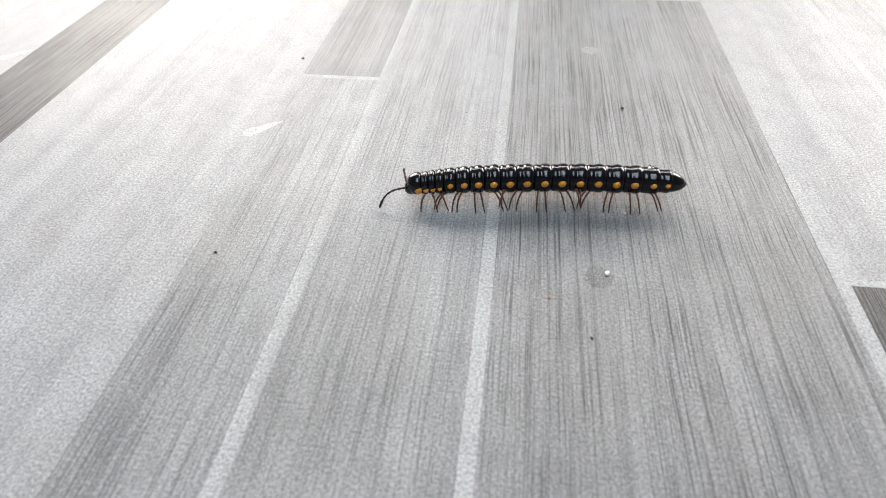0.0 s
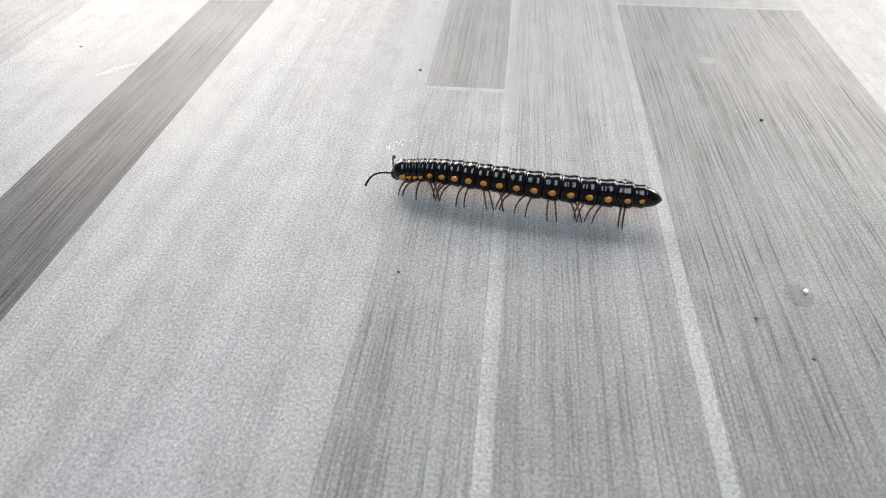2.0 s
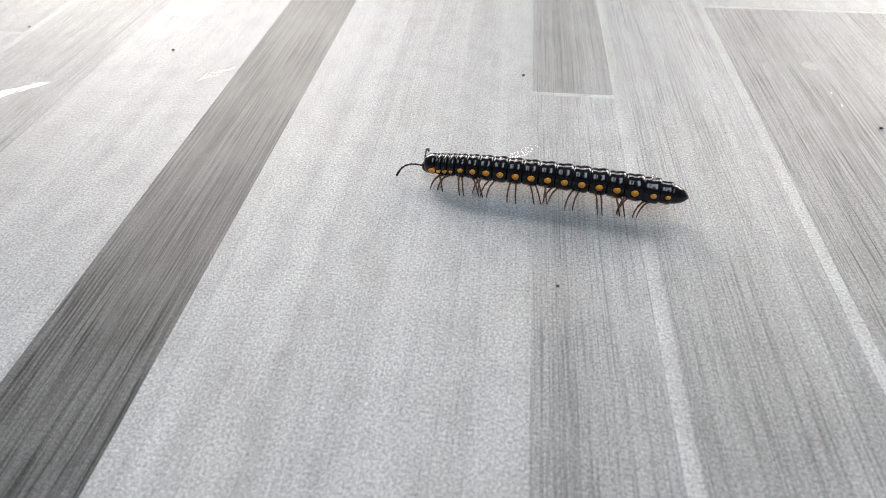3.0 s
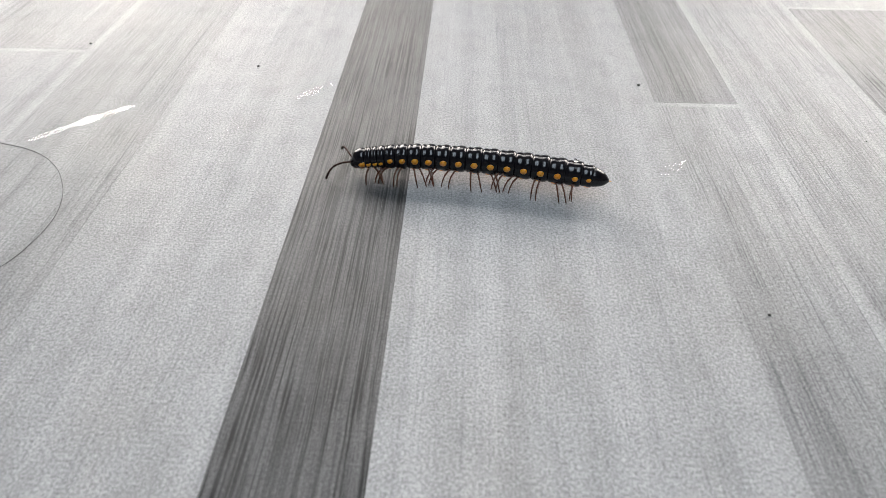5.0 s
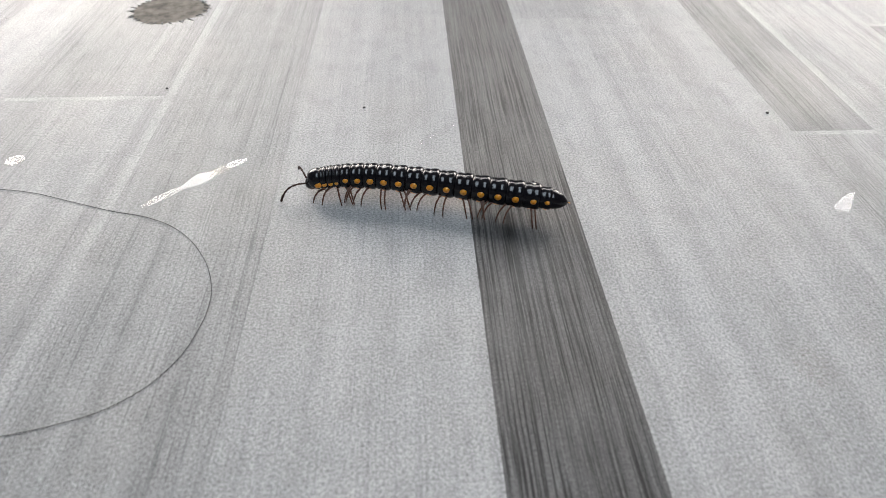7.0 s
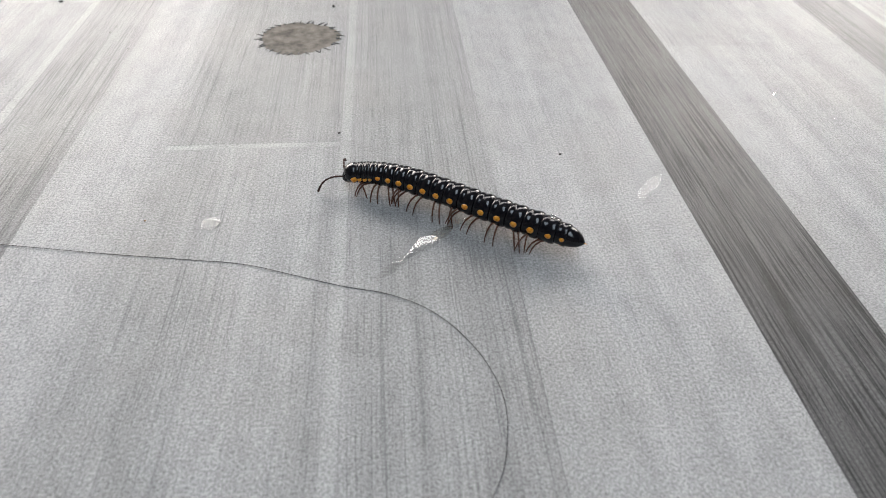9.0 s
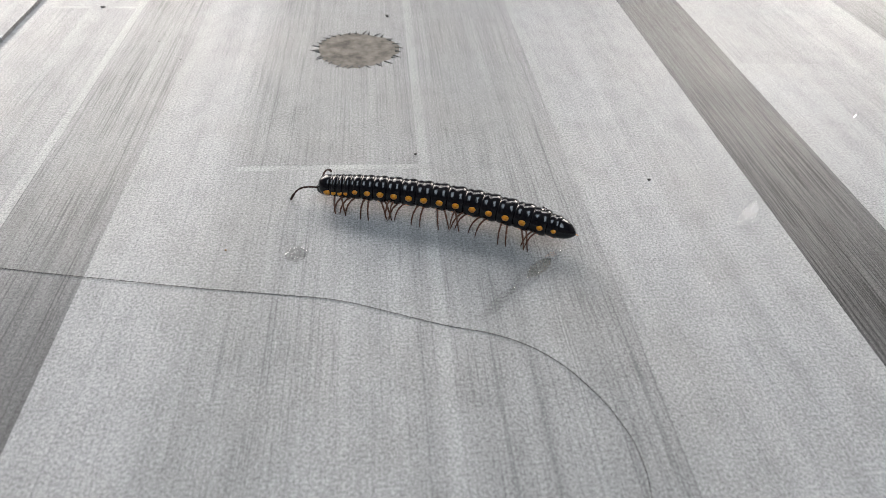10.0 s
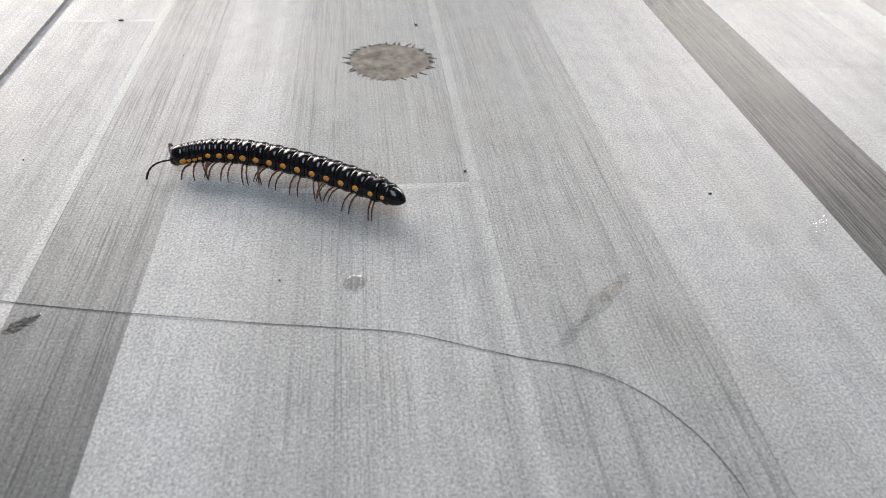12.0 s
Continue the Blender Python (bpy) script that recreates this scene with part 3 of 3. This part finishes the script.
for k in range(34):
    a = k * math.tau / 34 + rnd.uniform(-0.06, 0.06)
    r0, r1 = 0.95, 1.05 + rnd.uniform(0.02, 0.14)
    turn = rnd.uniform(-0.05, 0.05)
    bm = bmesh.new()
    tube(bm, [((SX + 7.4 * r * math.cos(a + turn * j)) * MM, (SY + 6.9 * r * math.sin(a + turn * j)) * MM, 0.03 * MM) for j, r in enumerate((r0, (r0 + r1) / 2, r1))], [0.17 * MM, 0.12 * MM, 0.03 * MM], 5)
    part("spike", bm, FRINGE, stain)


def crumb(name, label, x, y, size, material, seed, stretch=1.0):
    rnd = random.Random(seed)
    bm = bmesh.new()
    bmesh.ops.create_icosphere(bm, subdivisions=2, radius=size * 0.32 * MM)
    turn = rnd.uniform(0, math.pi)
    for v in bm.verts:
        v.co *= rnd.uniform(0.78, 1.2)
        v.co.x *= stretch
        v.co.z *= 0.7
    bmesh.ops.rotate(bm, verts=bm.verts[:], cent=(0, 0, 0), matrix=Matrix.Rotation(turn, 3, "Z"))
    low = min(v.co.z for v in bm.verts)
    for v in bm.verts:
        v.co += Vector((x * MM, y * MM, -low - 0.01 * MM))
    return tagged(part(name, bm, material), label, "crumb")


crumb("dirt_crumb", "black lumpy dirt crumb on the floor", 0.0, 0.0, 0.85, CRUMB, 1)
for i, (x, y, size) in enumerate([(-54.0, 11.7, .7), (-152.0, 22.4, .62), (-118.9, 15.2, .6), (-49.4, -38.2, .5), (-6.9, -46.0, .45), (-23.6, -3.6, .38),
                                  (-212.4, 28.6, .4), (-197.1, 59.5, .4), (-191.8, 52.4, .35)]):
    crumb("dirt_crumb", "tiny dark dirt speck on the floor", x, y, size, CRUMB, 20 + i, 1.3)
crumb("tan_crumb", "tiny yellow-brown crumb on a pale plank", -175.9, 3.0, 0.45, TAN, 44, 1.2)
crumb("tan_crumb", "small tan crumb on the grey plank", -11.1, -41.0, 0.55, TAN, 40, 1.6)
crumb("white_fleck", "small white fleck on a water mark", -4.75, -36.6, 0.8, WHITE, 41, 1.5)
crumb("dirt_crumb", "flat dark dirt fleck beside the stain", -155.1, 71.2, 0.9, CRUMB, 42, 1.6)
crumb("dirt_crumb", "dark splinter on a pale plank", -211.4, 74.6, 0.7, CRUMB, 43, 2.2)

# the long hair
HAIR_AT = [(-236, 12.5), (-222, 7.2), (-205, 2.1), (-196, 0.2), (-187, -1.5), (-178, -3.1), (-169, -4.5), (-162, -5.8), (-155.8, -8.0), (-150.5, -9.9),
           (-144.5, -11.8), (-140.2, -14.5), (-136.6, -18.8), (-134.6, -23.0), (-133.9, -26.5), (-134.2, -30.2), (-135.6, -34.6), (-139.1, -38.8), (-144.5, -41.2), (-152, -42.4), (-160, -42.0)]
cv = bpy.data.curves.new("hair", "CURVE")
cv.dimensions, cv.bevel_depth, cv.bevel_resolution, cv.resolution_u = "3D", 0.032 * MM, 2, 8
sp = cv.splines.new("BEZIER")
sp.bezier_points.add(len(HAIR_AT) - 1)
for k, (p, (x, y)) in enumerate(zip(sp.bezier_points, HAIR_AT)):
    p.co = (x * MM, y * MM, (0.045 + 0.06 * (0.5 + 0.5 * math.sin(k * 1.9))) * MM)
    p.handle_left_type = p.handle_right_type = "AUTO"
cv.materials.append(HAIR)
tagged(new("hair", cv), "long thin black hair curling across the floor", "hair")


# ---------------------------------------------------------------- what moves
# ring 10's place over the floor, and the heading at four stations along the body
BODY_PATH = [(0.0, -0.01227, -0.02327), (0.5, -0.01647, -0.02373), (1.0, -0.02273, -0.02446), (1.5, -0.02902, -0.02480), (2.0, -0.03653, -0.02343), (2.5, -0.04294, -0.02195), (3.0, -0.05062, -0.02087), (5.0, -0.08127, -0.01508), (5.5, -0.08837, -0.01407), (6.0, -0.09635, -0.01197), (6.5, -0.10262, -0.01014), (8.5, -0.12970, -0.00227), (9.0, -0.13609, 0.00263), (9.5, -0.14205, 0.00622), (10.0, -0.14951, 0.00889), (10.5, -0.15593, 0.01136), (11.0, -0.16277, 0.01481), (11.5, -0.16888, 0.01835), (12.0, -0.17585, 0.02235)]
BODY_BEND = [(0.0, 188, 189, 187, 180), (0.5, 206, 192, 185, 174), (1.0, 192, 195, 190, 178), (1.5, 168, 178, 183, 181), (2.0, 179, 172, 172, 176), (2.5, 192, 179, 172, 171), (3.0, 170, 175, 174, 169), (5.0, 182, 179, 174, 165), (5.5, 167, 173, 172, 168), (6.0, 171, 168, 166, 166), (6.5, 190, 176, 168, 163), (8.5, 142, 142, 150, 160), (9.0, 176, 153, 146, 146), (9.5, 194, 171, 156, 142), (10.0, 164, 168, 163, 149), (10.5, 165, 159, 158, 152), (11.0, 162, 153, 153, 150), (11.5, 183, 156, 149, 143), (12.0, 191, 168, 155, 142)]
# millimetres by which the fore body reaches out or draws in
REACH = [(0.0, 0.45), (0.5, 0.35), (1.0, 0.3), (1.5, -0.4), (2.0, 0.0), (2.5, 0.2), (3.0, 0.2), (5.0, 0.1), (5.5, -0.3), (6.0, -0.1), (6.5, 0.3), (8.5, -0.95), (9.0, -0.35), (9.5, 0.25), (10.0, -0.3), (10.5, -0.5), (11.0, -0.9), (11.5, -0.5), (12.0, -0.15)]
STATIONS = [0.0, 7.14, 15.07, 30.04]


def body_shape(bend):
    """Heading in radians and place relative to ring 10, as functions of millimetres behind the collar."""
    co = np.polyfit(STATIONS, np.radians(bend), 3)
    grid = np.linspace(-2, 33, 281)
    th = np.polyval(co, np.clip(grid, -0.5, 31))
    step = grid[1] - grid[0]
    cx = -np.concatenate([[0], np.cumsum((np.cos(th[1:]) + np.cos(th[:-1])) / 2 * step)])
    cy = -np.concatenate([[0], np.cumsum((np.sin(th[1:]) + np.sin(th[:-1])) / 2 * step)])
    mx, my = np.interp(STATIONS[2], grid, cx), np.interp(STATIONS[2], grid, cy)
    return lambda s: (float(np.interp(s, grid, cx) - mx), float(np.interp(s, grid, cy) - my), float(np.interp(s, grid, th)))


GAIT = 0.55        # seconds a step
WAVE = 4.4         # rings a wave of legs
STANCE = 0.62      # share of a step on the floor


def leg_turn(phase):
    """Fore-and-aft turn and lift of a leg, in degrees, at a phase of its step; forward is negative."""
    p = phase % 1.0
    if p < STANCE:
        return -46 + 80 * p / STANCE, 0.0
    q = (p - STANCE) / (1 - STANCE)
    return 34 - 80 * (0.6 * q + 0.2 - 0.2 * math.cos(math.pi * q)), 24 * math.sin(math.pi * q)


# headings of the two antennae over the floor, in degrees
FEELERS = [(0.0, 210, 105), (0.5, 260, 180), (1.0, 211, 123), (1.5, 168, 76), (2.0, 188, 98), (2.5, 211, 125), (3.0, 181, 90), (3.6, 176, 84), (4.3, 214, 128), (5.0, 201, 120), (5.5, 183, 86), (6.0, 186, 92), (6.5, 221, 150),
           (7.2, 186, 96), (7.8, 204, 112), (8.5, 165, 42), (9.0, 193, 92), (9.5, 225, 150), (10.0, 180, 72), (10.5, 180, 80), (11.0, 168, 66), (11.5, 189, 80), (12.0, 204, 104)]


def motions():
    root, shapes = [], []
    for (t, x, y), (_, *bend) in zip(BODY_PATH, BODY_BEND):
        shape = body_shape(bend)
        head_to = shape(STATIONS[2])[2]
        root.append((t, pose(x, y, 0, 0, 0, math.degrees(head_to))))
        shapes.append((t, shape, head_to))
    walk(millipede, root)

    def rows_at(s, z):
        out = []
        for (t, shape, a), (_, reach) in zip(shapes, REACH):
            x, y, th = shape(s + min(0.0, s - STATIONS[2]) * reach / STATIONS[2])
            c, n = math.cos(-a), math.sin(-a)
            out.append((t, pose((c * x - n * y) * MM, (n * x + c * y) * MM, z * MM, 0, 0, math.degrees(th - a))))
        return out

    for rg, s in zip(rings, RING_AT):
        walk(rg, rows_at(s, ZC - droop(s)))
    walk(tail, rows_at(31.1, ZC - 0.02))
    walk(head, rows_at(-0.35, ZC - 0.62))
    for a, side in antennae:
        rows = []
        for t, near, far in FEELERS:
            head_to = np.interp(t, [r[0] for r in shapes], [math.degrees(r[1](-0.35)[2]) for r in shapes])
            turn = (near if side > 0 else far) - head_to - 16 * side
            rows.append((t, pose(1.0 * MM, side * 0.42 * MM, -0.12 * MM, 0, 9 if side > 0 else -6, turn)))
        walk(a, rows)
    # four keys a step, from the clip's start to its end
    marks = (0.0, STANCE * 0.5, STANCE, STANCE + (1 - STANCE) * 0.5)
    STEP = random.Random(4)
    for lg, i, dx, side, scale in legs:
        shift = (i - dx / 2.2 - 14) / WAVE - 5.0 / GAIT + STANCE * 0.5 + (0.0 if side > 0 else 0.5) + STEP.uniform(-0.035, 0.035)
        times = [0.0]
        first = math.floor(shift)
        for n in range(first - 1, first + int(12.0 / GAIT) + 3):
            for mk in marks:
                t = (n + mk - shift) * GAIT
                if 0.02 < t < 11.98:
                    times.append(t)
        times.append(12.0)
        rows = []
        for t in times:
            yaw, lift = leg_turn(t / GAIT + shift + 1e-6)
            rows.append((t, pose(dx * MM, side * 0.55 * MM, (1.58 * scale - ZC) * MM, side * lift, 0, side * yaw)))
        walk(lg, rows)


motions()
